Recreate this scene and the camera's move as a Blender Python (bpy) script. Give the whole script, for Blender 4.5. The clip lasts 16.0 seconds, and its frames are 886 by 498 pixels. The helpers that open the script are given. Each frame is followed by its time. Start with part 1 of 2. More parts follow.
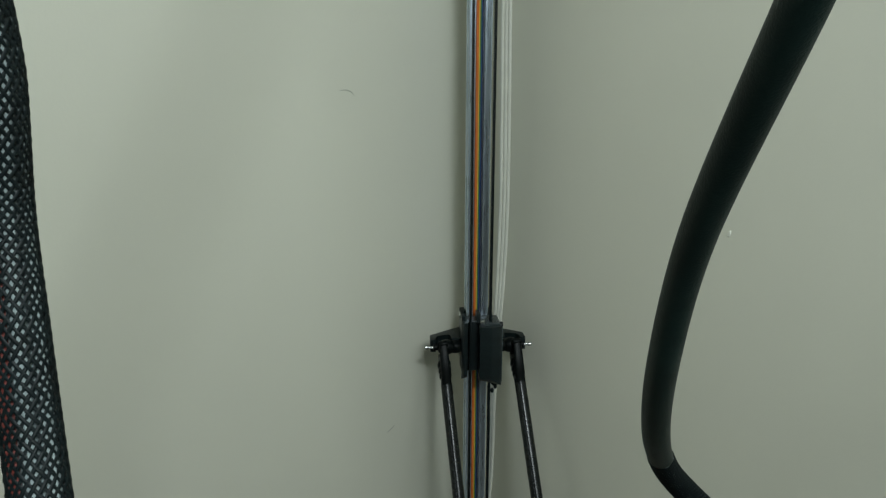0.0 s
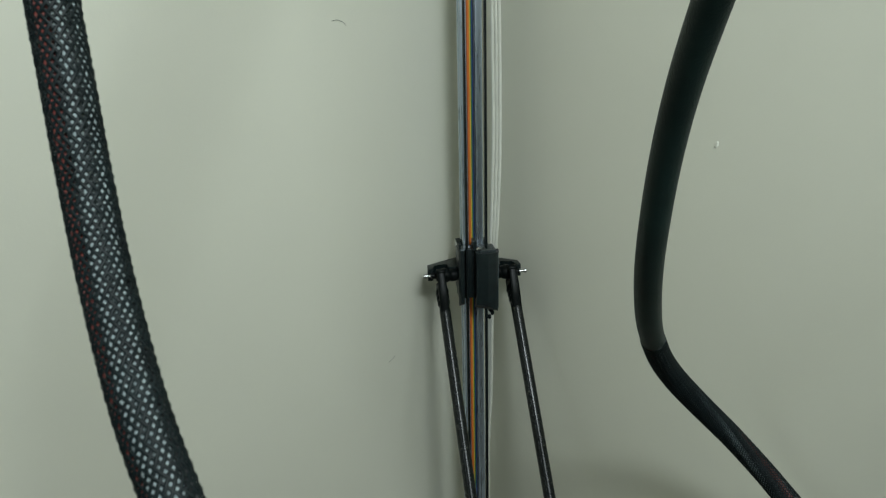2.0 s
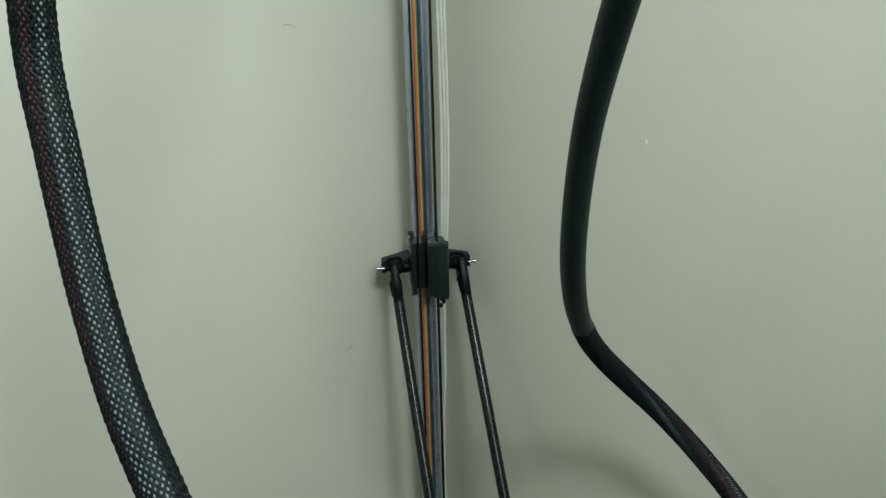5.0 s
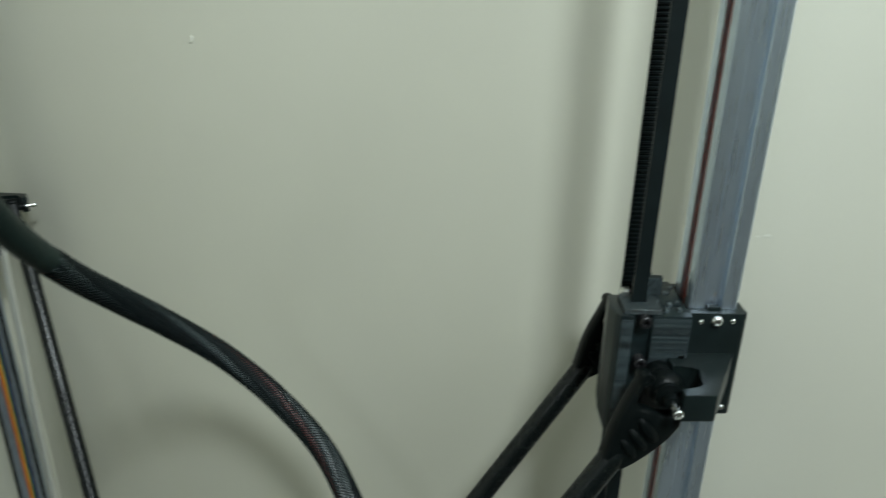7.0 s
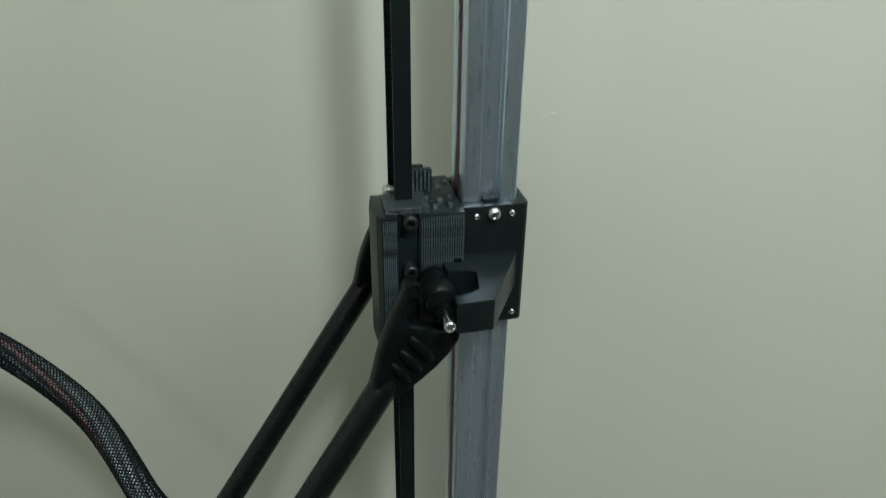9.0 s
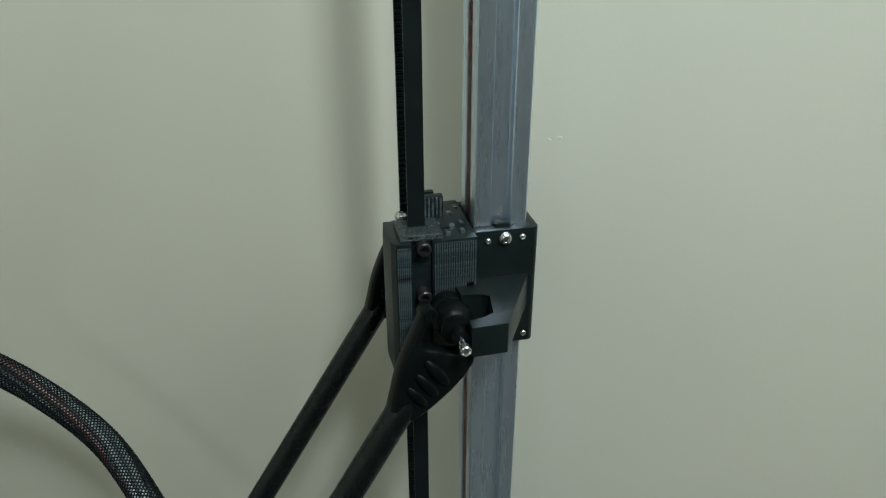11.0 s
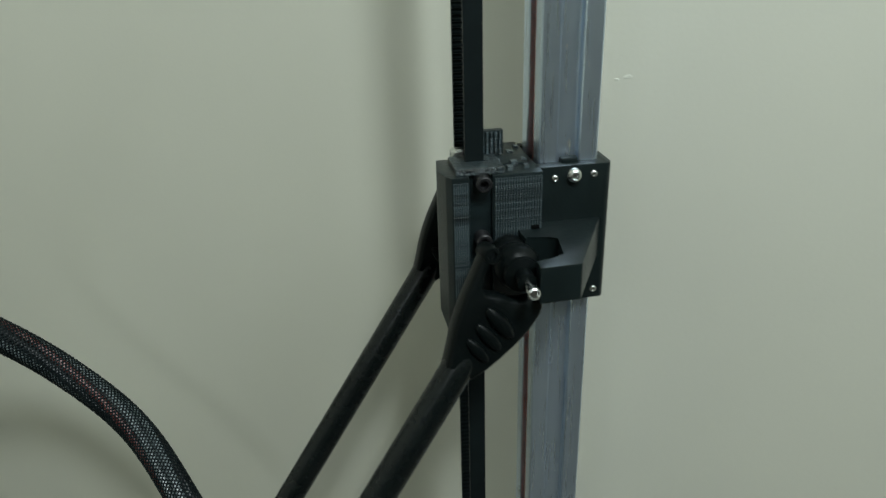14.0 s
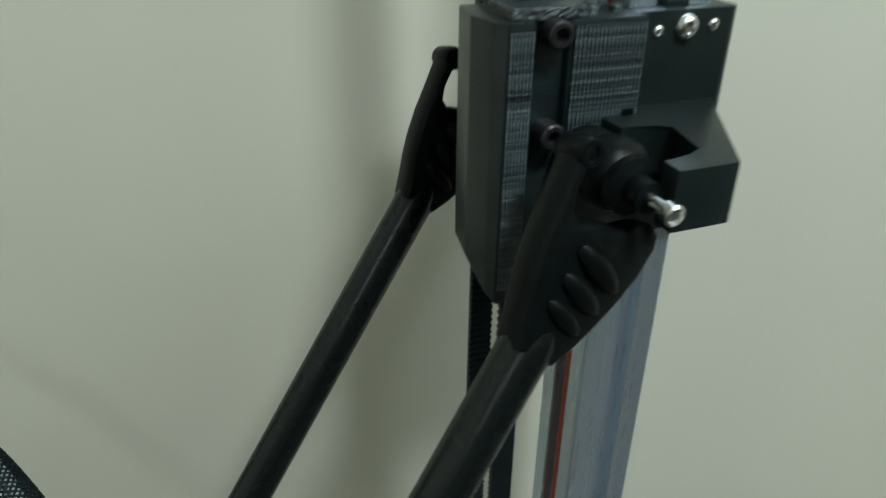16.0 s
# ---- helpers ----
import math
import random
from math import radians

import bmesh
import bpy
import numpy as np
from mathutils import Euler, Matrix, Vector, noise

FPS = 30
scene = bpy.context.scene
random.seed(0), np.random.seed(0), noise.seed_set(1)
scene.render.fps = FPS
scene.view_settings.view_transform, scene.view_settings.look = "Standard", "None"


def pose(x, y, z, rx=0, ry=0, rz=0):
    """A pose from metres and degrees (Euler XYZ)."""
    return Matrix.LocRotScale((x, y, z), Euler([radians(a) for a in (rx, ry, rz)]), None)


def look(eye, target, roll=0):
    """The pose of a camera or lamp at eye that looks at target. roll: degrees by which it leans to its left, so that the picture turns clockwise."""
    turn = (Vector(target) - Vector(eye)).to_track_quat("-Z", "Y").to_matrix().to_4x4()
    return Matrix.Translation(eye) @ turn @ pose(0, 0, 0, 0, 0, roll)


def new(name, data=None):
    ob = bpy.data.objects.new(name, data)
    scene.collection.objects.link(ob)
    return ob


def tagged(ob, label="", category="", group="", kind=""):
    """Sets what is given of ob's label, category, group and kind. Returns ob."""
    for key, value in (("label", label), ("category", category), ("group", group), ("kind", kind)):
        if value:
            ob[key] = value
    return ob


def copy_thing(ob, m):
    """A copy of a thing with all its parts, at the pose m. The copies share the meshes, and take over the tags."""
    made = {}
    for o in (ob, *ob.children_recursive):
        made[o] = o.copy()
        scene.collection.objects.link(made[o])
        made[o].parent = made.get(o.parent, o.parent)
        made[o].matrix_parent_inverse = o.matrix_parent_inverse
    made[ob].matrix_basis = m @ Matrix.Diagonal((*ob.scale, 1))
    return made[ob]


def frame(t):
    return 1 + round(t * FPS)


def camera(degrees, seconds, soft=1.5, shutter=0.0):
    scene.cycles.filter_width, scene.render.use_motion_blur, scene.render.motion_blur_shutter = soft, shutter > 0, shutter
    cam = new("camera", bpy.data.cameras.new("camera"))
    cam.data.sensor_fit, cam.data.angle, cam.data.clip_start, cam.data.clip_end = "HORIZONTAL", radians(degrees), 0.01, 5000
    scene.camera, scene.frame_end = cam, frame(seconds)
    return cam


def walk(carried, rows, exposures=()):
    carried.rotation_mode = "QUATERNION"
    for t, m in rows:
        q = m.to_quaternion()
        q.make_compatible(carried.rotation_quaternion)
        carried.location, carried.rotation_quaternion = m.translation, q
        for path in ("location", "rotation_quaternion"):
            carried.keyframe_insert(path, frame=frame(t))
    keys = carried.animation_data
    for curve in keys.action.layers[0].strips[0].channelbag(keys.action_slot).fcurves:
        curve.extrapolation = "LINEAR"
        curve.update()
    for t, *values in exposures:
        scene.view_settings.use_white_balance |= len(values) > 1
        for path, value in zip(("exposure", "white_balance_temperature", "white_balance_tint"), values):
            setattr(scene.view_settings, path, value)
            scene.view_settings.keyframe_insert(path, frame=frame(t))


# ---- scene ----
from mathutils import geometry
cam = camera(63.44, 16.0, soft=1.2, shutter=0.5)
PATH = [
    (0, (-0.2460, -0.3270, 0.2068), (-0.4577, 0.1062, 0.0743), 0.01),
    (0.5, (-0.2454, -0.3315, 0.2070), (-0.4587, 0.0996, 0.0704), 0.09),
    (1, (-0.2418, -0.3389, 0.1938), (-0.4573, 0.0896, 0.0524), -0.83),
    (1.5, (-0.2408, -0.3428, 0.1782), (-0.4475, 0.0860, 0.0253), -1.03),
    (2, (-0.2388, -0.3504, 0.1730), (-0.4435, 0.0799, 0.0216), -1.41),
    (2.5, (-0.2379, -0.3624, 0.1828), (-0.4351, 0.0649, 0.0141), -1.41),
    (3, (-0.2376, -0.3594, 0.1791), (-0.4381, 0.0676, 0.0134), -0.82),
    (3.2, (-0.2272, -0.3506, 0.1984), (-0.4363, 0.0722, 0.0324), -2.37),
    (5.3, (-0.2152, -0.3742, 0.1904), (-0.3835, 0.0669, 0.0257), -0.37),
    (5.5, (-0.2093, -0.3728, 0.1952), (-0.3684, 0.0675, 0.0196), 0.22),
    (6, (-0.1801, -0.3516, 0.1527), (-0.2998, 0.1030, -0.0178), 0.33),
    (6.2, (-0.1685, -0.3333, 0.1510), (-0.2655, 0.1244, -0.0254), 0.42),
    (6.5, (-0.1445, -0.3226, 0.1262), (-0.1990, 0.1459, -0.0397), -0.62),
    (6.6, (-0.1371, -0.3120, 0.1267), (-0.1744, 0.1556, -0.0463), -0.33),
    (7, (-0.1130, -0.2788, 0.1380), (-0.1136, 0.1835, -0.0524), 1.25),
    (7.5, (-0.0953, -0.2580, 0.1318), (-0.0469, 0.2011, -0.0455), 2.16),
    (8, (-0.0806, -0.2535, 0.0984), (-0.0016, 0.2009, -0.0940), 1.86),
    (8.5, (-0.0760, -0.2437, 0.0866), (0.0199, 0.1955, -0.1280), 1.49),
    (9, (-0.0635, -0.2376, 0.1073), (0.0254, 0.1956, -0.1259), 0.75),
    (9.2, (-0.0662, -0.2416, 0.1135), (0.0296, 0.1972, -0.1062), -0.30),
    (11.3, (-0.0699, -0.2369, 0.1143), (0.0211, 0.1987, -0.1136), -0.09),
    (11.5, (-0.0692, -0.2351, 0.1045), (0.0202, 0.2003, -0.1245), -0.06),
    (12, (-0.0660, -0.2364, 0.0832), (0.0140, 0.1970, -0.1531), -1.11),
    (12.5, (-0.0633, -0.2421, 0.0962), (0.0098, 0.1999, -0.1259), -1.26),
    (13, (-0.0669, -0.2417, 0.1217), (0.0149, 0.1990, -0.0999), -1.15),
    (13.5, (-0.0685, -0.2375, 0.1010), (0.0124, 0.2018, -0.1236), -1.06),
    (14, (-0.0756, -0.2243, 0.0755), (-0.0060, 0.2206, -0.1313), -1.84),
    (14.5, (-0.0818, -0.2006, 0.0902), (0.0007, 0.2461, -0.1186), -2.38),
    (15, (-0.0850, -0.1853, 0.0894), (0.0379, 0.2541, -0.1122), 0.56),
    (15.5, (-0.0882, -0.1644, 0.0525), (0.0523, 0.2598, -0.1654), 0.86),
    (16, (-0.0939, -0.1370, 0.0290), (0.0532, 0.2759, -0.2115), 0.57),
]
walk(cam, [(t, look(e, a, r)) for t, e, a, r in PATH], [(0, -0.26), (1, -0.05), (2, 0.03), (3, 0.1), (5.5, 0.13), (7, 0.2), (8.5, 0.03), (14.5, 0.05), (15.5, 0.15), (16, 0.26)])

# ---- frame of the room: a wall corner behind tower A, axes along the two walls ----
TURN_A = 121.259
TOWER_A = (-0.5007, 0.2653, -0.0350)
UX, UY = 0.8836, -0.4682
CORNER = (-0.5185, 0.3279)
ROOM = Matrix(((UX, -UY, 0, CORNER[0]), (UY, UX, 0, CORNER[1]), (0, 0, 1, 0), (0, 0, 0, 1)))
FLOOR_Z, CEIL_Z, SIDE = -0.62, 1.55, 2.9

# ---- world and light ----
world = bpy.data.worlds.new("world")
scene.world = world
world.use_nodes = True
world.node_tree.nodes["Background"].inputs[0].default_value = (0.9, 1.0, 0.92, 1)
world.node_tree.nodes["Background"].inputs[1].default_value = 0.05


def area_lamp(name, eye, target, watts, size, colour):
    data = bpy.data.lights.new(name, "AREA")
    data.shape, data.size, data.energy, data.color = "DISK", size, watts, colour
    ob = new(name, data)
    ob.matrix_world = look(eye, target)
    return ob


# added broad fill lamp; two small unseen lamps placed to match soft-edged wall shadows
area_lamp("lamp_fill", (0.95, -1.22, 1.40), (-0.05, 0.1, 0.25), 15.5, 0.80, (0.885, 1.0, 1.02))
area_lamp("lamp_front", (0.06, -0.53, 0.67), (-0.15, 0.15, 0.15), 5.3, 0.14, (0.885, 1.0, 1.02))
area_lamp("lamp_side", (-0.90, -1.25, 0.62), (-0.15, 0.13, 0.0), 1.0, 0.34, (0.885, 1.0, 1.02))


# ---- materials ----
def material(name, colour, rough=0.5, metal=0.0, vary=0.08, scale=30.0, bump=0.0, bump_scale=200.0, stretch=(1, 1, 1), rough_vary=0.08, spec=0.5):
    m = bpy.data.materials.new(name)
    m.use_nodes = True
    n, l = m.node_tree.nodes, m.node_tree.links
    b = n["Principled BSDF"]
    co = n.new("ShaderNodeTexCoord")
    mp = n.new("ShaderNodeMapping")
    mp.inputs["Scale"].default_value = stretch
    l.new(co.outputs["Object"], mp.inputs[0])
    big = n.new("ShaderNodeTexNoise")
    big.inputs["Scale"].default_value, big.inputs["Detail"].default_value = scale, 5
    small = n.new("ShaderNodeTexNoise")
    small.inputs["Scale"].default_value, small.inputs["Detail"].default_value = bump_scale, 3
    l.new(mp.outputs[0], big.inputs[0])
    l.new(mp.outputs[0], small.inputs[0])
    ramp = n.new("ShaderNodeValToRGB")
    lo = [max(0, c * (1 - vary)) for c in colour]
    hi = [min(1, c * (1 + vary)) for c in colour]
    ramp.color_ramp.elements[0].position, ramp.color_ramp.elements[1].position = 0.3, 0.7
    ramp.color_ramp.elements[0].color, ramp.color_ramp.elements[1].color = (*lo, 1), (*hi, 1)
    l.new(big.outputs[0], ramp.inputs[0])
    l.new(ramp.outputs[0], b.inputs["Base Color"])
    mr = n.new("ShaderNodeMapRange")
    mr.inputs["To Min"].default_value, mr.inputs["To Max"].default_value = max(0.02, rough - rough_vary), min(1, rough + rough_vary)
    l.new(small.outputs[0], mr.inputs[0])
    l.new(mr.outputs[0], b.inputs["Roughness"])
    b.inputs["Metallic"].default_value = metal
    b.inputs["Specular IOR Level"].default_value = spec
    if bump:
        bp = n.new("ShaderNodeBump")
        bp.inputs["Strength"].default_value, bp.inputs["Distance"].default_value = bump, 0.001
        l.new(small.outputs[0], bp.inputs["Height"])
        l.new(bp.outputs[0], b.inputs["Normal"])
    return m


WALL = material("painted_wall", (0.66, 0.655, 0.56), 0.55, vary=0.035, scale=3.0, bump=0.06, bump_scale=500, spec=0.35)
FLOOR = material("floor_paint", (0.11, 0.105, 0.09), 0.6, vary=0.15, scale=8)
CEIL = material("ceiling_paint", (0.7, 0.7, 0.64), 0.8, vary=0.03, scale=4)
ALU = material("aluminium", (0.56, 0.65, 0.75), 0.29, metal=0.9, vary=0.16, scale=60, bump=0.05, bump_scale=900, stretch=(1, 1, 0.04), rough_vary=0.08)
BLACK = material("black_moulded_plastic", (0.0056, 0.0106, 0.0108), 0.38, vary=0.25, scale=60, bump=0.05, bump_scale=900, spec=0.36)
PRINT = material("black_printed_plastic", (0.0070, 0.0128, 0.0138), 0.34, vary=0.3, scale=80, bump=0.14, bump_scale=900, stretch=(1, 1, 3), spec=0.45)
RUBBER = material("black_belt_rubber", (0.0050, 0.0085, 0.0090), 0.50, vary=0.2, scale=90, spec=0.16)
ROD = material("black_arm_plastic", (0.0027, 0.0043, 0.0043), 0.38, vary=0.25, scale=70, bump=0.10, bump_scale=600, spec=0.11)
TUBE = material("black_rod_lacquer", (0.0036, 0.0056, 0.0056), 0.27, vary=0.15, scale=70, rough_vary=0.04, spec=0.32)
# same black print on the ribs, with its edge glints painted in as paler colour
RIB = material("layer_edge_glints", (0.046, 0.064, 0.070), 0.30, vary=0.9, scale=700, bump=0.7, bump_scale=1100, spec=0.8)
# black print on the cap, lightened and speckled to paint in the top's glints
PRINT_TOP = material("top_layer_glints", (0.022, 0.032, 0.035), 0.30, vary=0.95, scale=900, bump=0.9, bump_scale=1200, spec=0.7)
# near-black colour that stands in for the shade inside a hole
HOLE_SHADE = material("painted_notch_shade", (0.002, 0.0025, 0.0025), 0.8, vary=0.1, scale=90, spec=0.05)


def scratch(m, colour, scale, amount):
    """Small pale scratches along the post."""
    n, l = m.node_tree.nodes, m.node_tree.links
    b = n["Principled BSDF"]
    old = b.inputs["Base Color"].links[0].from_socket
    co = n.new("ShaderNodeTexCoord")
    mp = n.new("ShaderNodeMapping")
    mp.inputs["Scale"].default_value = (1, 1, 0.25)
    tex = n.new("ShaderNodeTexNoise")
    tex.inputs["Scale"].default_value, tex.inputs["Detail"].default_value = scale, 2
    cut = n.new("ShaderNodeMapRange")
    cut.inputs["From Min"].default_value, cut.inputs["From Max"].default_value = amount, amount + 0.04
    mix = n.new("ShaderNodeMix")
    mix.data_type = "RGBA"
    mix.inputs["B"].default_value = (*colour, 1)
    l.new(co.outputs["Object"], mp.inputs[0])
    l.new(mp.outputs[0], tex.inputs[0])
    l.new(tex.outputs[0], cut.inputs[0])
    l.new(cut.outputs[0], mix.inputs["Factor"])
    l.new(old, mix.inputs["A"])
    l.new(mix.outputs["Result"], b.inputs["Base Color"])


scratch(ALU, (0.86, 0.88, 0.90), 420, 0.71)
STEEL = material("steel", (0.60, 0.61, 0.60), 0.24, metal=1.0, vary=0.08, scale=200)
SCREW = material("black_steel", (0.03, 0.03, 0.032), 0.3, metal=0.6, vary=0.15, scale=200)
BRAID = material("black_braid", (0.0055, 0.0095, 0.0104), 0.48, vary=0.35, scale=160, spec=0.15)
SHRINK = material("black_heat_shrink", (0.0062, 0.0155, 0.0140), 0.46, vary=0.3, scale=40, bump=0.25, bump_scale=1500, spec=0.17)
CREAM = material("cream_wire", (0.66, 0.66, 0.58), 0.45, vary=0.05, scale=60)
WIRES = {
    "red": material("red_wire", (0.16, 0.034, 0.026), 0.4),
    "brown": material("brown_wire", (0.25, 0.06, 0.03), 0.4),
    "orange": material("orange_wire", (0.62, 0.17, 0.03), 0.4),
    "yellow": material("yellow_wire", (0.62, 0.45, 0.06), 0.4),
    "green": material("green_wire", (0.05, 0.17, 0.05), 0.4),
    "blue": material("blue_wire", (0.02, 0.06, 0.2), 0.4),
    "violet": material("dark_wire", (0.02, 0.022, 0.05), 0.4),
    "grey": material("grey_wire", (0.22, 0.265, 0.27), 0.32),
    "black": material("black_wire", (0.012, 0.013, 0.014), 0.35),
}


# ---- building helpers ----
def mesh_of(name, bm, mat, smooth=False):
    bmesh.ops.recalc_face_normals(bm, faces=bm.faces)
    me = bpy.data.meshes.new(name)
    bm.to_mesh(me)
    bm.free()
    me.materials.append(mat)
    if smooth:
        me.shade_smooth()
        me.set_sharp_from_angle(angle=radians(40))
    return me


def part(name, bm, mat, parent=None, label="", smooth=False, m=None):
    ob = new(name, mesh_of(name, bm, mat, smooth))
    if parent is not None:
        ob.parent = parent
    if m is not None:
        ob.matrix_basis = m
    if label:
        ob["label"] = label
    return ob


def box(bm, x0, x1, y0, y1, z0, z1, bevel=0.0):
    made = bmesh.ops.create_cube(bm, size=1.0, matrix=Matrix.LocRotScale(((x0 + x1) / 2, (y0 + y1) / 2, (z0 + z1) / 2), None, (x1 - x0, y1 - y0, z1 - z0)))
    if bevel:
        edges = list({e for v in made["verts"] for e in v.link_edges})
        bmesh.ops.bevel(bm, geom=edges, offset=bevel, segments=2, affect="EDGES", profile=0.6)


def prism(bm, outline, low, high, bevel=0.0):
    """A solid over an outline in x and y; low and high give z over (x, y)."""
    a = [bm.verts.new((x, y, low(x, y))) for x, y in outline]
    b = [bm.verts.new((x, y, high(x, y))) for x, y in outline]
    n = len(outline)
    faces = [bm.faces.new(a[::-1]), bm.faces.new(b)]
    for i in range(n):
        faces.append(bm.faces.new((a[i], a[(i + 1) % n], b[(i + 1) % n], b[i])))
    if bevel:
        edges = list({e for f in faces for e in f.edges})
        bmesh.ops.bevel(bm, geom=edges, offset=bevel, segments=2, affect="EDGES", profile=0.6)


def lathe(bm, profile, m, sides=24):
    """A turned solid: profile of (along z, radius), placed by m."""
    rings = []
    for z, r in profile:
        rings.append([bm.verts.new(m @ Vector((r * math.cos(k * math.tau / sides), r * math.sin(k * math.tau / sides), z))) for k in range(sides)])
    for p, q in zip(rings, rings[1:]):
        for k in range(sides):
            bm.faces.new((p[k], p[(k + 1) % sides], q[(k + 1) % sides], q[k]))
    bm.faces.new(rings[0][::-1])
    bm.faces.new(rings[-1])


def along_y(x, y, z):
    """A frame whose z axis runs to -y from (x, y, z)."""
    return Matrix.Translation((x, y, z)) @ Matrix.Rotation(radians(90), 4, "X")


def spline(points, steps=8):
    p = [Vector(q) for q in points]
    p = [2 * p[0] - p[1]] + p + [2 * p[-1] - p[-2]]
    out = []
    for i in range(len(p) - 3):
        a, b, c, d = p[i:i + 4]
        for k in range(steps):
            s = k / steps
            out.append(0.5 * (2 * b + (c - a) * s + (2 * a - 5 * b + 4 * c - d) * s * s + (3 * b - a - 3 * c + d) * s ** 3))
    out.append(p[-2])
    return out


def even(points, step):
    """The same line with points an even step apart."""
    out, rest = [points[0].copy()], step
    for a, b in zip(points, points[1:]):
        d = (b - a).length
        while d >= rest and d > 0:
            a = a.lerp(b, rest / d)
            out.append(a.copy())
            d = (b - a).length
            rest = step
        rest -= d
    return out


def frames_on(points):
    """Frames carried along a line with no twist: (place, side, up) at each point."""
    out, side = [], None
    for i, p in enumerate(points):
        t = (points[min(i + 1, len(points) - 1)] - points[max(i - 1, 0)]).normalized()
        if side is None:
            side = t.orthogonal().normalized()
        side = (side - t * side.dot(t)).normalized()
        out.append((p, side, t.cross(side)))
    return out


def tube(bm, points, radius, sides=8, carried=None):
    fr = carried or frames_on(points)
    rings = []
    for i, (p, s, u) in enumerate(fr):
        r = radius(i / max(1, len(fr) - 1)) if callable(radius) else radius
        rings.append([bm.verts.new(p + r * (math.cos(k * math.tau / sides) * s + math.sin(k * math.tau / sides) * u)) for k in range(sides)])
    for p, q in zip(rings, rings[1:]):
        for k in range(sides):
            bm.faces.new((p[k], p[(k + 1) % sides], q[(k + 1) % sides], q[k]))
    bm.faces.new(rings[0][::-1])
    bm.faces.new(rings[-1])


# ---- room ----
def slab(name, x0, x1, y0, y1, z0, z1, mat, label):
    bm = bmesh.new()
    box(bm, x0, x1, y0, y1, z0, z1)
    ob = part(name, bm, mat, m=ROOM)
    return tagged(ob, label, name.split("_")[0], kind="structure")


T = 0.12
NORTH = slab("wall_north", 0, SIDE + T, 0, T, FLOOR_Z, CEIL_Z, WALL, "cream painted plaster wall with faint scuffs")
WEST = slab("wall_west", -T, 0, -SIDE, T, FLOOR_Z, CEIL_Z, WALL, "cream painted plaster wall meeting in a corner")
slab("wall_south", -T, SIDE + T, -SIDE - T, -SIDE, FLOOR_Z, CEIL_Z, WALL, "plain cream painted wall")
slab("wall_east", SIDE, SIDE + T, -SIDE, 0, FLOOR_Z, CEIL_Z, WALL, "plain cream painted wall")
slab("floor", -T, SIDE + T, -SIDE - T, T, FLOOR_Z - 0.1, FLOOR_Z, FLOOR, "plain dull floor under the printer")
slab("ceiling", -T, SIDE + T, -SIDE - T, T, CEIL_Z, CEIL_Z + 0.1, CEIL, "plain white painted ceiling")



def flake(wall, place, along, size, thick, mat, name):
    """A small raised mark on a wall: an uneven chip, longer along one way."""
    bm = bmesh.new()
    n = 9
    ring = []
    for k in range(n):
        a = math.tau * k / n
        r = size * (0.75 + 0.35 * random.random())
        ring.append((r * math.cos(a) * 0.45, r * math.sin(a)))
    low = [bm.verts.new((x, 0, z)) for x, z in ring]
    high = [bm.verts.new((x * 0.7, -thick, z * 0.7)) for x, z in ring]
    bm.faces.new(high)
    for k in range(n):
        bm.faces.new((low[k], low[(k + 1) % n], high[(k + 1) % n], high[k]))
    ob = part(name, bm, mat, wall)
    ob.matrix_basis = place @ Matrix.Rotation(radians(along), 4, "Y")
    return ob


def on_north(x, y, z):
    p = ROOM.inverted() @ Vector((x, y, z))
    return Matrix.Translation((p.x, 0, p.z))


def on_west(x, y, z):
    p = ROOM.inverted() @ Vector((x, y, z))
    return Matrix.Translation((0, p.y, p.z)) @ Matrix.Rotation(radians(90), 4, "Z")


CHIP = material("bare_plaster", (0.70, 0.70, 0.61), 0.6)
HAIR = material("dark_fibre", (0.10, 0.10, 0.09), 0.7)
flake(NORTH, on_north(-0.2798, 0.2014, 0.0833), 12, 0.0032, 0.0008, CHIP, "paint_chip")
flake(NORTH, on_north(0.0375, 0.0333, 0.0196), 84, 0.0019, 0.00012, CHIP, "paint_chip")
flake(NORTH, on_north(0.0340, 0.0354, 0.0184), 100, 0.0012, 0.00012, CHIP, "paint_chip")


def fibre(wall, place, points):
    bm = bmesh.new()
    tube(bm, spline(points, 5), 0.00016, 5)
    ob = part("fibre", bm, HAIR, wall)
    ob.matrix_basis = place
    return ob


fibre(WEST, on_west(-0.5727, 0.2255, -0.1531), [(-0.005, -0.0003, -0.003), (-0.002, -0.0004, -0.0015), (0.001, -0.0005, 0.0), (0.0025, -0.0004, 0.0022)])
fibre(WEST, on_west(-0.5895, 0.1938, 0.1735), [(-0.008, -0.0003, 0.002), (-0.003, -0.0005, 0.0026), (0.002, -0.0006, 0.001), (0.005, -0.0004, -0.002)])

FRAME_B = Matrix.Identity(4)
FRAME_A = pose(*TOWER_A, 0, 0, TURN_A)
TOP_Z = 0.52


# ---- towers ----
def slot_outline():
    h, o, d = 0.010, 0.0036, 0.0034
    quarter = [(-h + 0.0005, -h), (-o - 0.0004, -h), (-o, -h + 0.0004), (-o + 0.0002, -h + d - 0.0003), (-o + 0.0006, -h + d), (o - 0.0006, -h + d), (o - 0.0002, -h + d - 0.0003), (o, -h + 0.0004), (o + 0.0004, -h), (h - 0.0005, -h)]
    out = []
    for k in range(4):
        c, s = math.cos(k * math.pi / 2), math.sin(k * math.pi / 2)
        out += [(c * x - s * y, s * x + c * y) for x, y in quarter]
    return out


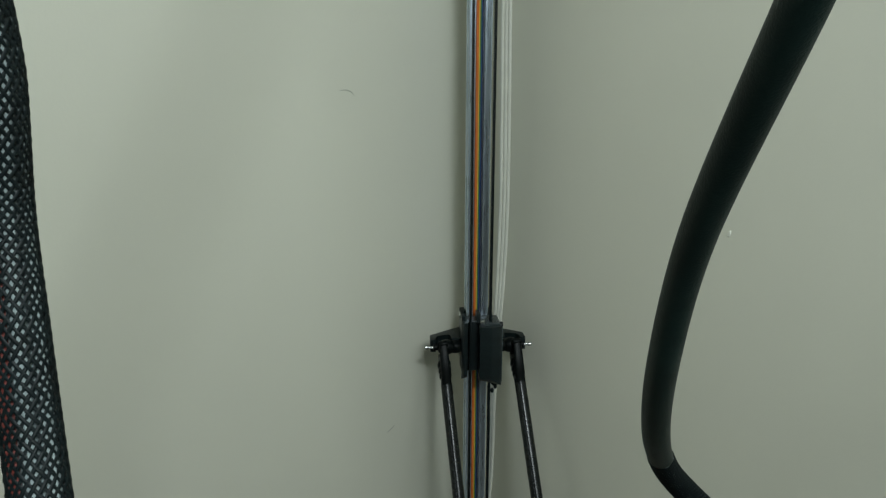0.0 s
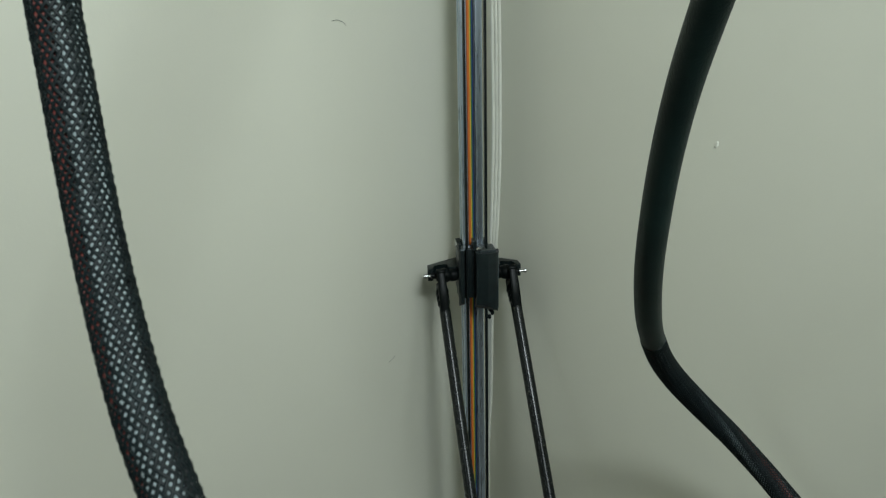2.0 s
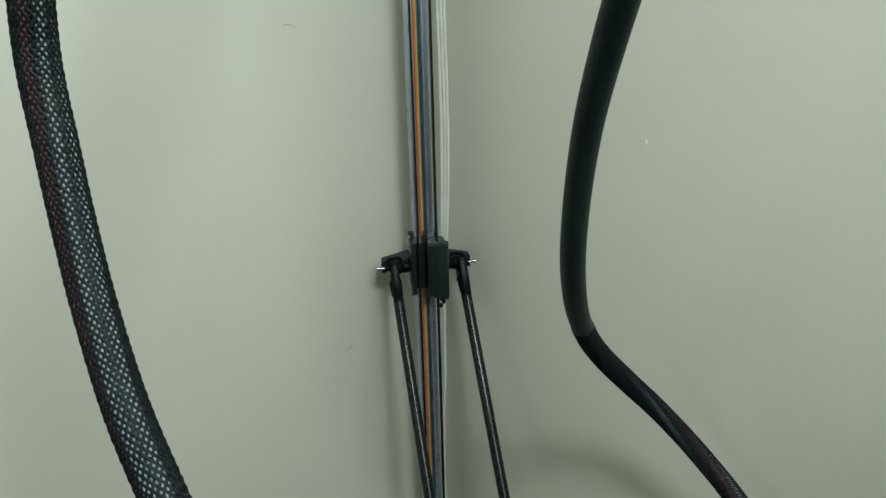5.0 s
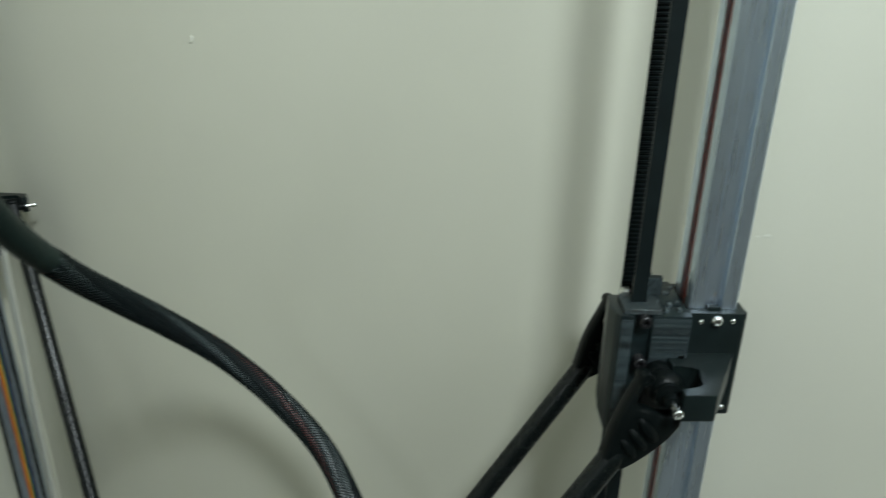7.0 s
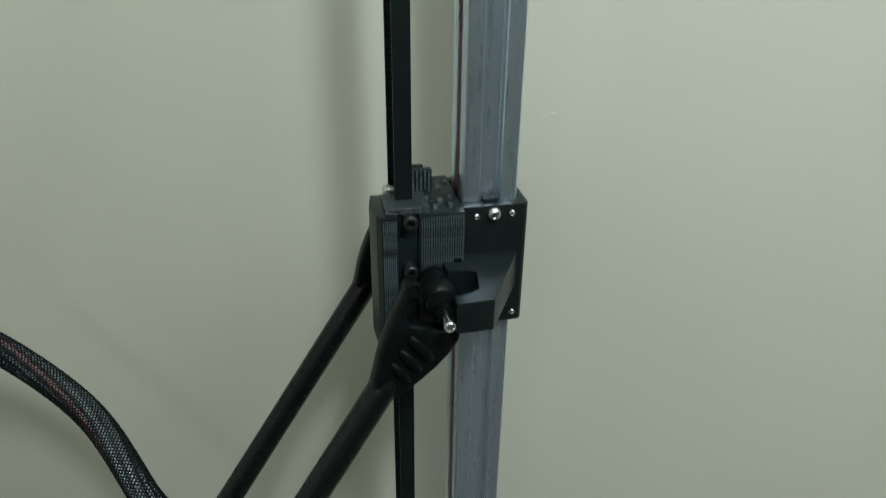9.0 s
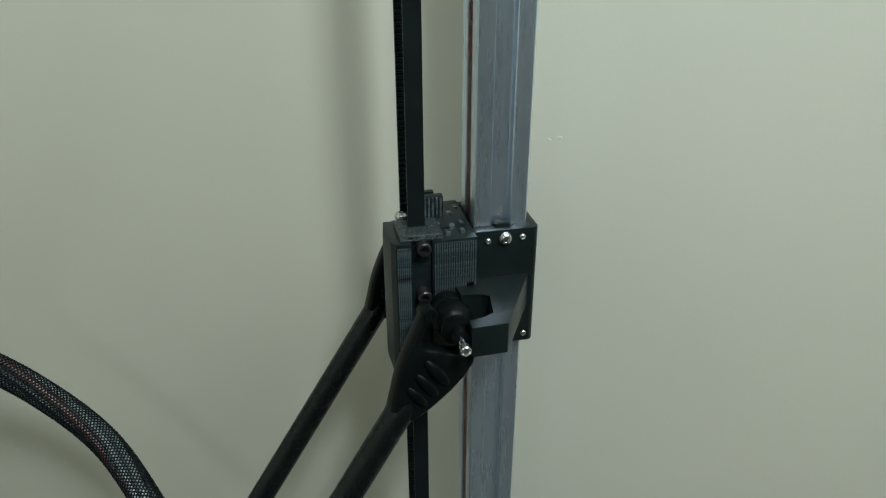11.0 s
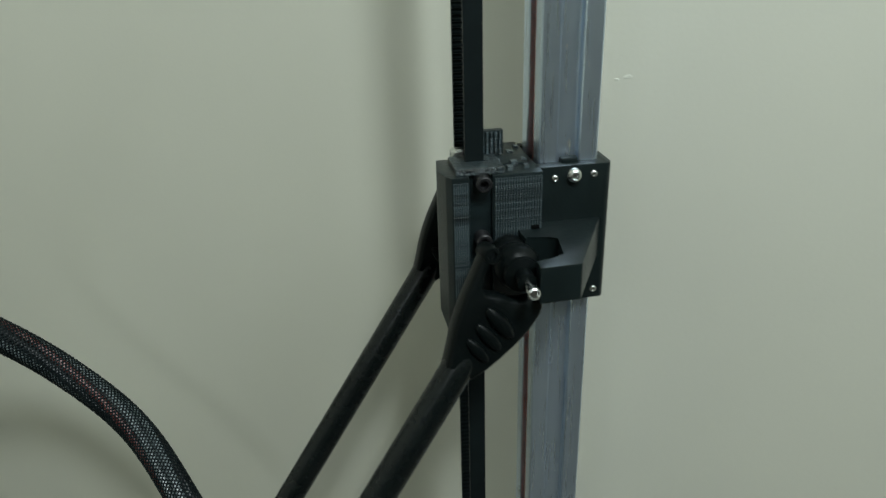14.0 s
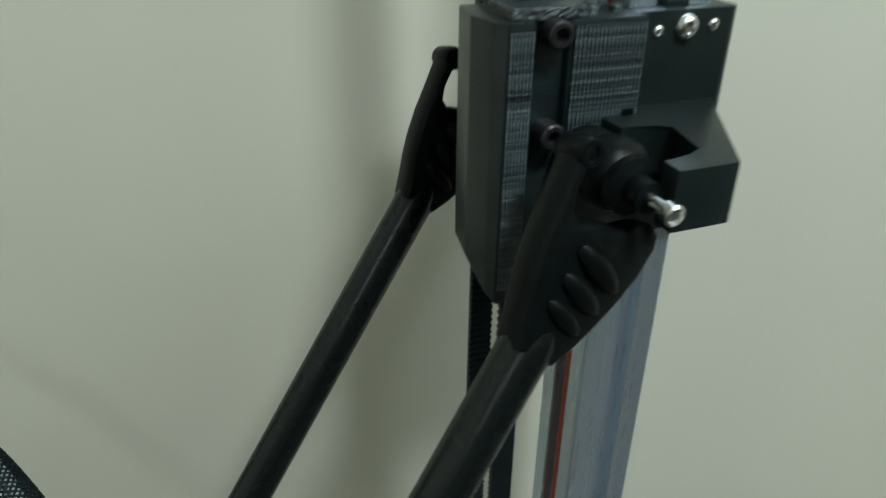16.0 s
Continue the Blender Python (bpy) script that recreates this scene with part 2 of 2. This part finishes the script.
def tower(frame_m):
    top = new("printer_tower")
    top.matrix_basis = frame_m
    base = FLOOR_Z - frame_m.translation.z
    bm = bmesh.new()
    prism(bm, slot_outline(), lambda x, y: base, lambda x, y: TOP_Z)
    part("extrusion", bm, ALU, top)
    return tagged(top, "grey aluminium slotted extrusion post standing upright", "post", group="printer towers")


def belt(frame_m):
    top = new("drive_belt")
    top.matrix_basis = frame_m
    base = FLOOR_Z - frame_m.translation.z
    for side in (-1, 1):
        bm = bmesh.new()
        y0 = side * 0.0095
        box(bm, -0.0341, -0.0281, min(y0 + side * 0.0005, y0 - side * 0.0008), max(y0 + side * 0.0005, y0 - side * 0.0008), base, TOP_Z)
        strand = part("belt_strand", bm, RUBBER, top)
        bm = bmesh.new()
        y1, y2 = y0 - side * 0.0008, y0 - side * 0.0016
        for k in range(380):
            z = -0.33 + 0.002 * k
            a = [bm.verts.new((x, y, z + dz)) for x in (-0.0341, -0.0281) for y, dz in ((y1, 0), (y2, 0.0003), (y2, 0.0009), (y1, 0.0012))]
            bm.faces.new((a[1], a[2], a[6], a[5]))
            bm.faces.new((a[0], a[1], a[5], a[4]))
            bm.faces.new((a[2], a[3], a[7], a[6]))
            bm.faces.new(a[0:4])
            bm.faces.new(a[7:3:-1])
        teeth = part("teeth", bm, RUBBER, strand)
        teeth["kind"] = "stuff"
    return tagged(top, "black rubber toothed timing belt in two strands", "belt", group="drive belts")


for fm in (FRAME_A, FRAME_B):
    tower(fm)
    belt(fm)


# ---- carriages ----
PIVOT = (-0.0222, 0.034, -0.0228)


def carriage():
    top = new("printer_carriage")
    # sleeve round the post
    bm = bmesh.new()
    prism(bm, [(-0.0125, -0.0145), (0.0118, -0.0145), (0.0131, -0.0138), (0.0136, -0.0126), (0.0136, 0.0126), (0.0131, 0.0138), (0.0118, 0.0145), (-0.0125, 0.0145), (-0.0125, 0.0102), (0.0102, 0.0102), (0.0102, -0.0102), (-0.0125, -0.0102)], lambda x, y: -0.0462, lambda x, y: 0.0030, 0.0006)
    part("sleeve", bm, BLACK, top, smooth=True)
    # middle body
    bm = bmesh.new()
    box(bm, -0.0270, -0.0106, -0.0180, 0.0165, -0.0455, 0.0030, 0.0005)
    box(bm, -0.0240, -0.0130, -0.0090, 0.0100, 0.0030, 0.0037, 0.0004)
    part("body", bm, PRINT, top, smooth=True)
    for x, y, w in ((-0.0150, -0.0125, 0.0016), (-0.0180, -0.0085, 0.0022), (-0.0140, -0.0060, 0.0014), (-0.0205, -0.0130, 0.0018), (-0.0165, 0.0030, 0.0020), (-0.0130, 0.0085, 0.0016), (-0.0225, -0.0050, 0.0014)):
        bm = bmesh.new()
        box(bm, x - w * 0.5, x + w * 0.5, y - w, y + w * 0.4, 0.0026, 0.0040 + w * 0.2, 0.0002)
        part("print_nub", bm, RIB, top)
    panel = bmesh.new()
    box(panel, -0.0264, -0.0112, -0.0182, -0.0170, -0.0242, 0.0022)
    panel = part("ribbed_panel", panel, PRINT, top, "finely ribbed black printed panel")
    bm = bmesh.new()
    box(bm, 0, 0.00042, -0.0188, -0.0181, -0.0240, 0.0020)
    rib = part("rib", bm, RIB, panel, m=pose(-0.0262, 0, 0))
    for k in range(1, 18):
        again = new("rib", rib.data)
        again.parent = panel
        again.matrix_basis = pose(-0.0262 + 0.00086 * k, 0, 0)
    # front clamp block with its slanted foot
    bm = bmesh.new()
    outline = [(-0.0266, 0.0008), (-0.0418, 0.0014), (-0.0433, -0.0090), (-0.0416, -0.0166), (-0.0400, -0.0189), (-0.0345, -0.0189), (-0.0345, -0.0160), (-0.0266, -0.0160)]
    prism(bm, outline, lambda x, y: -0.0556 + 0.0080 * max(0.0, min(1.0, (-0.036 - x) / 0.005)) * max(0.0, min(1.0, (y + 0.0188) / 0.008)), lambda x, y: 0.0032, 0.0004)
    clamp = part("clamp_block", bm, PRINT, top, smooth=True)
    bm = bmesh.new()
    box(bm, 0, 0.0004, -0.0195, -0.0186, -0.0520, 0.0015)
    ridge = part("ridge", bm, RIB, clamp, m=pose(-0.0396, 0, 0))
    for k in range(1, 7):
        again = new("ridge", ridge.data)
        again.parent = clamp
        again.matrix_basis = pose(-0.0396 + 0.00070 * k, 0, 0)
    bm = bmesh.new()
    box(bm, -0.0385, -0.0230, -0.0172, -0.0030, 0.0030, 0.0054, 0.0004)
    part("top_cap", bm, PRINT_TOP, clamp)
    bm = bmesh.new()
    box(bm, -0.0312, -0.0192, 0.0000, 0.0030, 0.0028, 0.0122, 0.0004)
    tab = part("belt_tab", bm, PRINT, top)
    for k in range(8):
        bm = bmesh.new()
        box(bm, -0.0308 + 0.00145 * k, -0.0301 + 0.00145 * k, -0.0005, 0.0002, 0.0040, 0.0118)
        part("rib", bm, RIB, tab)
    # block on the other side
    bm = bmesh.new()
    prism(bm, [(-0.0268, 0.0115), (-0.0330, 0.0118), (-0.0330, 0.0150), (-0.0300, 0.0168), (-0.0268, 0.0168)], lambda x, y: -0.0525 + 0.004 * (x < -0.03), lambda x, y: 0.0040, 0.0004)
    box(bm, -0.0262, -0.0200, 0.0135, 0.0162, 0.0026, 0.0085, 0.0005)
    part("side_block", bm, PRINT, top, smooth=True)
    for s in (-1, 1):
        # arm bracket with the open pocket by the joint
        bm = bmesh.new()
        pts = [(0.0104, 0.0143), (-0.0062, 0.0446), (-0.0190, 0.0450), (-0.0190, 0.0400), (-0.0130, 0.0398), (-0.0092, 0.0378), (-0.0076, 0.0268), (-0.0105, 0.0252), (-0.0180, 0.0250), (-0.0190, 0.0143)]
        pts = [(x, s * y) for x, y in pts]
        if s > 0:
            pts = pts[::-1]
        prism(bm, pts, lambda x, y: -0.0300 + 0.0010 * (abs(y) > 0.02), lambda x, y: -0.0158 - 0.0012 * (abs(y) - 0.0143) / 0.0300, 0.0005)
        part("arm_bracket", bm, BLACK, top, smooth=True)
        # ball joint seat and its pin
        bm = bmesh.new()
        prof = [(0.0170, 0.0050), (0.0196, 0.0060), (0.0236, 0.0062), (0.0246, 0.0056), (0.0262, 0.0064), (0.0300, 0.0074), (0.0325, 0.0070), (0.0340, 0.0060), (0.0348, 0.0050), (0.0354, 0.0056), (0.0372, 0.0055), (0.0378, 0.0040), (0.0382, 0.0030), (0.0424, 0.0029), (0.0427, 0.0016)]
        m = Matrix.Translation((PIVOT[0], 0, PIVOT[2])) @ Matrix.Rotation(radians(90 if s < 0 else -90), 4, "X")
        lathe(bm, prof, m)
        seat = part("joint_seat", bm, ROD, top, smooth=True)
        bm = bmesh.new()
        lathe(bm, [(0.0180, 0.0014), (0.0470, 0.0013), (0.0474, 0.0020), (0.0496, 0.0020), (0.0500, 0.0015), (0.0493, 0.0011), (0.0492, 0.0001)], m, 14)
        part("pin", bm, STEEL, seat, "bright steel pin", smooth=True)
        # small screws in the sleeve
        for x, z, r in ((-0.0057, -0.0010, 0.0013), (0.0007, -0.0004, 0.0026), (0.0073, -0.0004, 0.0013), (0.0094, -0.0425, 0.0013)):
            bm = bmesh.new()
            m = Matrix.Translation((x, s * 0.0143, z)) @ Matrix.Rotation(radians(90 if s < 0 else -90), 4, "X")
            lathe(bm, [(0, r), (r * 0.3, r), (r * 0.62, r * 0.82), (r * 0.75, r * 0.5), (r * 0.45, r * 0.42), (r * 0.42, r * 0.1)], m, 14)
            part("screw", bm, STEEL, top, "bright steel screw head", smooth=True)
    for x, z in ((-0.0302, 0.0010), (-0.0302, -0.0183)):
        bm = bmesh.new()
        lathe(bm, [(0, 0.0026), (0.0046, 0.0026), (0.0050, 0.0022), (0.0050, 0.0014), (0.0032, 0.0013), (0.0031, 0.0002)], along_y(x, -0.0160, z), 18)
        part("clamp_screw", bm, SCREW, clamp, "black socket head screw", smooth=True)
    bm = bmesh.new()
    lathe(bm, [(0, 0.0024), (0.0016, 0.0024), (0.0023, 0.0018), (0.0025, 0.0009), (0.0017, 0.0008), (0.0016, 0.0002)], Matrix.Translation((-0.0352, -0.0015, 0.0052)), 16)
    part("top_screw", bm, STEEL, clamp, "bright steel screw head", smooth=True)
    # no recess is cut: a raised near-black block gives the notch's shade
    bm = bmesh.new()
    box(bm, -0.0146, -0.0116, -0.0191, -0.0176, -0.0176, -0.0146, 0.0005)
    part("notch", bm, HOLE_SHADE, top, "black block painted as the shade in a square notch")
    # tongue of the sleeve that runs in the post's slot
    for s in (-1, 1):
        bm = bmesh.new()
        box(bm, -0.0028, 0.0028, min(s * 0.0086, s * 0.0120), max(s * 0.0086, s * 0.0120), -0.0440, 0.0046, 0.0005)
        part("slot_tongue", bm, BLACK, top)
    # knot of belt end under the clamp
    bm = bmesh.new()
    for x, y, z, r in ((-0.031, -0.0130, -0.0560, 0.0030), (-0.031, -0.0150, -0.0602, 0.0024), (-0.032, -0.0120, -0.0640, 0.0022)):
        bmesh.ops.create_icosphere(bm, subdivisions=2, radius=r, matrix=Matrix.LocRotScale((x, y, z), None, (1, 0.8, 1.2)))
    part("belt_end", bm, RUBBER, top, smooth=True)
    return tagged(top, "black plastic slide carriage with steel screws on a post", "carriage", group="printer carriages")


first = carriage()
copy_thing(first, FRAME_A)


# ---- diagonal arms ----
ARM_LENGTH = 0.40


def arm(length):
    """Along -z from the pivot at its origin; the pivot's axis is y."""
    top = new("diagonal_arm")
    bm = bmesh.new()
    sides = 20
    sections = [(-0.0250, 0.0030), (-0.0280, 0.0037), (-0.0310, 0.0044), (-0.0335, 0.0050), (-0.0365, 0.0053), (-0.0385, 0.0052), (-length + 0.04, 0.0051), (-length, 0.0051)]
    rings = [[bm.verts.new((a * math.cos(k * math.tau / sides), a * math.sin(k * math.tau / sides), z)) for k in range(sides)] for z, a in sections]
    for p, q in zip(rings, rings[1:]):
        for k in range(sides):
            bm.faces.new((p[k], p[(k + 1) % sides], q[(k + 1) % sides], q[k]))
    bm.faces.new(rings[0][::-1])
    bm.faces.new(rings[-1])
    part("rod", bm, TUBE, top, smooth=True)
    # forked end plate: a long hook on the inner side, a short prong on the other
    hook = [(-0.0046, -0.0365), (-0.0066, -0.031), (-0.0084, -0.0265), (-0.0101, -0.021), (-0.0114, -0.015), (-0.0124, -0.008), (-0.0134, -0.002), (-0.0138, 0.0004), (-0.0132, 0.0020), (-0.0117, 0.0029), (-0.0102, 0.0018), (-0.0096, -0.0004), (-0.0096, -0.0036), (-0.0093, -0.0072), (-0.0082, -0.0100)]
    prong = [(-0.0060, -0.0110), (-0.0036, -0.0100), (-0.0014, -0.0090), (0.0010, -0.0088), (0.0050, -0.0076), (0.0080, -0.0052), (0.0100, -0.0042), (0.0122, -0.0050), (0.0133, -0.008), (0.0130, -0.014), (0.0116, -0.0200), (0.0094, -0.0265), (0.0074, -0.0315), (0.0046, -0.0365)]
    line = (hook + prong)[::-1]
    count = len(line)
    inner = []
    for i in range(count):
        (ax, az), (bx, bz), (cx, cz) = line[i - 1], line[i], line[(i + 1) % count]
        along = Vector((bx - ax, bz - az)).normalized() + Vector((cx - bx, cz - bz)).normalized()
        along.normalize()
        inner.append(Vector((-along.y, along.x)))
    bm = bmesh.new()
    layers = []
    for inset, drop, side in ((0.0012, 0.0, -1), (0.0004, 0.0006, -1), (0.0, 0.0019, -1), (0.0, 0.0019, 1), (0.0004, 0.0006, 1), (0.0012, 0.0, 1)):
        ring = []
        for (x, z), way in zip(line, inner):
            half = 0.0038 + 0.0006 * max(0.0, min(1.0, -z / 0.04)) - drop
            ring.append(bm.verts.new((x + way.x * inset, z + way.y * inset, side * half)))
        layers.append(ring)
    for low, high in zip(layers, layers[1:]):
        for i in range(count):
            k = (i + 1) % count
            bm.faces.new((low[i], low[k], high[k], high[i]))
    for ring in (layers[0], layers[-1]):
        for tri in geometry.tessellate_polygon([[Vector((v.co.x, v.co.y, 0)) * 1000 for v in ring]]):
            bm.faces.new([ring[k] for k in tri])
    fork = part("end_plate", bm, ROD, top, smooth=True, m=Matrix.Rotation(radians(90), 4, "X"))
    bm = bmesh.new()
    lathe(bm, [(-0.0034, 0.0012), (-0.0041, 0.0015), (-0.0041, 0.0024), (-0.0036, 0.0028), (0.0036, 0.0028), (0.0041, 0.0024), (0.0041, 0.0015), (0.0034, 0.0012)], Matrix.Translation((-0.0113, -0.0002, 0)), 18)
    part("ear", bm, ROD, fork, smooth=True)
    for i, z in enumerate((-0.0165, -0.0220, -0.0272)):
        for s in (-1, 1):
            bm = bmesh.new()
            bmesh.ops.create_icosphere(bm, subdivisions=2, radius=0.0046 - 0.0005 * i, matrix=Matrix.LocRotScale((0.0022 - 0.0008 * i, s * 0.0044, z), Euler((0, 0.3, 0)), (1.5, 0.40, 0.55)))
            part("finger_ridge", bm, ROD, fork, smooth=True, m=Matrix.Rotation(radians(-90), 4, "X"))
    return tagged(top, "black plastic round push rod with moulded joint end", "rod", group="diagonal arms")


proto = None
for fm, way in ((FRAME_B, Vector((-0.580, -0.206, -0.788))), (FRAME_A, Vector((0.352, -0.478, -0.805)))):
    zax = -way.normalized()
    yax = fm.to_3x3() @ Vector((0, 1, 0))
    yax = (yax - zax * yax.dot(zax)).normalized()
    xax = yax.cross(zax)
    turn = Matrix((xax, yax, zax)).transposed().to_4x4()
    for s in (-1, 1):
        m = Matrix.Translation(fm @ Vector((PIVOT[0], s * PIVOT[1], PIVOT[2]))) @ turn @ Matrix.Translation((-0.0010, 0, 0))
        if proto is None:
            proto = arm(ARM_LENGTH)
            proto.matrix_basis = m
        else:
            copy_thing(proto, m)


# ---- wires in the tower slots ----
def straight_wire(name, x, y, r, mat, parent, z0, z1):
    bm = bmesh.new()
    lathe(bm, [(z0, r), (z1, r)], Matrix.Translation((x, y, 0)), 8)
    return part(name, bm, mat, parent, smooth=True)


ribbon = new("ribbon_cable")
ribbon.matrix_basis = FRAME_A
for k, colour in enumerate(("brown", "orange", "orange", "yellow", "green", "blue", "violet")):
    straight_wire("wire", -0.0096, 0.0032 - 0.00098 * k + 0.0008, 0.0005, WIRES[colour], ribbon, FLOOR_Z - TOWER_A[2], TOP_Z)
tagged(ribbon, "rainbow-coloured flat ribbon cable laid in the post's slot", "cable")
lead = new("slot_wire")
straight_wire("wire", -0.0080, -0.0006, 0.0012, material("rust_red_wire", (0.36, 0.060, 0.028), 0.4), lead, FLOOR_Z, TOP_Z)
tagged(lead, "rust-red wire pressed into the post's slot", "wire")

loom = new("white_cable")
loom.matrix_basis = FRAME_A
line = even(spline([(0.004, -0.0135, FLOOR_Z - TOWER_A[2]), (0.004, -0.0138, -0.40), (0.004, -0.0145, -0.24), (0.004, -0.0175, -0.17), (0.003, -0.0185, -0.10), (0.002, -0.0195, -0.05), (0.001, -0.0218, 0.0), (0.0, -0.0240, 0.06), (0.0, -0.0250, 0.12), (0.0, -0.0242, 0.20), (0.0, -0.0228, 0.32), (0.0, -0.0220, TOP_Z)]), 0.006)
for k in (-1, 0, 1):
    bm = bmesh.new()
    pts = []
    for p in line:
        f = min(1.0, max(0.0, (p.z + 0.10) / 0.16))
        pts.append(p + k * Vector((0.0022 * (1 - f) + 0.0004, 0.0032 * (0.40 + 0.60 * f), 0)))
    tube(bm, pts, 0.00165, 8)
    part("strand", bm, CREAM, loom, smooth=True)
tagged(loom, "cream three-strand flat cable hanging loosely beside the post", "cable")


# ---- sleeved cables ----
def sleeved(points, radius, name_label, colours, shrink_to=0.0, twist=3.0, strands=14, cover=100, step_along=0.0038, phase=0.0, grow=0.0):
    top = new("sleeved_cable")
    pts = even(spline(points, 12), 0.0022)
    fr = frames_on(pts)
    n = len(fr)
    start = int(shrink_to * n)
    if start:
        bm = bmesh.new()
        tube(bm, pts[:start + 12], lambda s: radius * (0.95 + 0.02 * math.sin(23 * s) - 0.20 * max(0.0, min(1.0, (s * (start + 12) - start) / 9))), 18, fr[:start + 12])
        part("heat_shrink", bm, SHRINK, top, "smooth black heat-shrink jacket", smooth=True)
    def girth(i):
        f = max(0.0, min(1.0, (i - start) / 45))
        return radius * (1 + grow * f * f * (3 - 2 * f))

    for k, colour in enumerate(colours):
        bm = bmesh.new()
        a0 = phase + math.tau * k / len(colours)
        wp = []
        for i in range(start, n):
            p, s, u = fr[i]
            a = a0 + twist * i * 0.0022 / 0.12
            wp.append(p + 0.62 * girth(i) * (math.cos(a) * s + math.sin(a) * u))
        tube(bm, wp, radius * 0.33, 8)
        part("inner_wire", bm, WIRES[colour], top, smooth=True)
    verts, faces = [], []
    lay = step_along * strands
    for turned in (-1, 1):
        for k in range(strands):
            base = len(verts)
            count = 0
            for i in range(start, n):
                p, s, u = fr[i]
                for half in (0, 1):
                    j = i + half * 0.5
                    if half and i + 1 < n:
                        p2, s2, u2 = fr[i + 1]
                        pp, ss, uu = p.lerp(p2, 0.5), s.lerp(s2, 0.5), u.lerp(u2, 0.5)
                    else:
                        pp, ss, uu = p, s, u
                    a = math.tau * k / strands + turned * math.tau * j * 0.0022 / lay
                    over = turned * math.cos(strands * (a - 0) * 0.5 + math.pi * k)
                    w = math.radians(cover / strands)
                    r = girth(i) * (0.965 + 0.03 * over)
                    for da, dr in ((-w, -0.02), (0, 0.035), (w, -0.02)):
                        q = pp + r * (1 + dr) * (math.cos(a + da) * ss + math.sin(a + da) * uu)
                        verts.append(q)
                    count += 1
            for c in range(count - 1):
                b = base + 3 * c
                faces.append((b, b + 1, b + 4, b + 3))
                faces.append((b + 1, b + 2, b + 5, b + 4))
    me = bpy.data.meshes.new("braid")
    me.from_pydata([tuple(v) for v in verts], [], faces)
    me.materials.append(BRAID)
    me.shade_smooth()
    ob = new("braid", me)
    ob.parent = top
    ob["kind"] = "stuff"
    ob["label"] = "woven black braid sleeve"
    return tagged(top, name_label, "cable", group="sleeved cables")


sleeved([(-0.3105, -0.0941, 0.5600), (-0.3410, -0.2165, 0.3405), (-0.3578, -0.2514, 0.2508), (-0.3605, -0.2541, 0.2009), (-0.3616, -0.2552, 0.1807), (-0.3572, -0.2586, 0.1637), (-0.3521, -0.2624, 0.1467), (-0.3440, -0.2680, 0.1293), (-0.3312, -0.2759, 0.1112), (-0.3174, -0.2822, 0.0938), (-0.2965, -0.2918, 0.0674), (-0.2756, -0.3014, 0.0110), (-0.2700, -0.2400, -0.1200), (-0.2900, -0.0700, -0.3900)],
        0.0047, "black braided sleeve cable with grey and red wires inside", ("grey", "grey", "red", "grey", "grey", "black", "black"), twist=1.2, strands=20, cover=100, step_along=0.0022, phase=-0.75)
sleeved([(-0.1300, -0.2700, 0.5600), (-0.2024, -0.1954, 0.3252), (-0.2341, -0.1548, 0.2598), (-0.2477, -0.1294, 0.2189), (-0.2713, -0.0853, 0.1479), (-0.2831, -0.0512, 0.0851), (-0.2882, -0.0144, 0.0354), (-0.2878, 0.0228, -0.0018), (-0.2820, 0.0568, -0.0331), (-0.2677, 0.0830, -0.0627), (-0.2458, 0.1004, -0.0923), (-0.2172, 0.1018, -0.1216), (-0.1850, 0.0849, -0.1488), (-0.1602, 0.0561, -0.1780), (-0.1395, 0.0320, -0.2180), (-0.1650, -0.0200, -0.2900), (-0.2600, -0.0100, -0.4050)],
        0.0067, "black cable, smooth jacket above and braided sleeve below", ("grey", "grey", "red", "black", "grey", "black", "black"), shrink_to=0.53, twist=3.0, strands=18, cover=88, step_along=0.0020, grow=0.12)
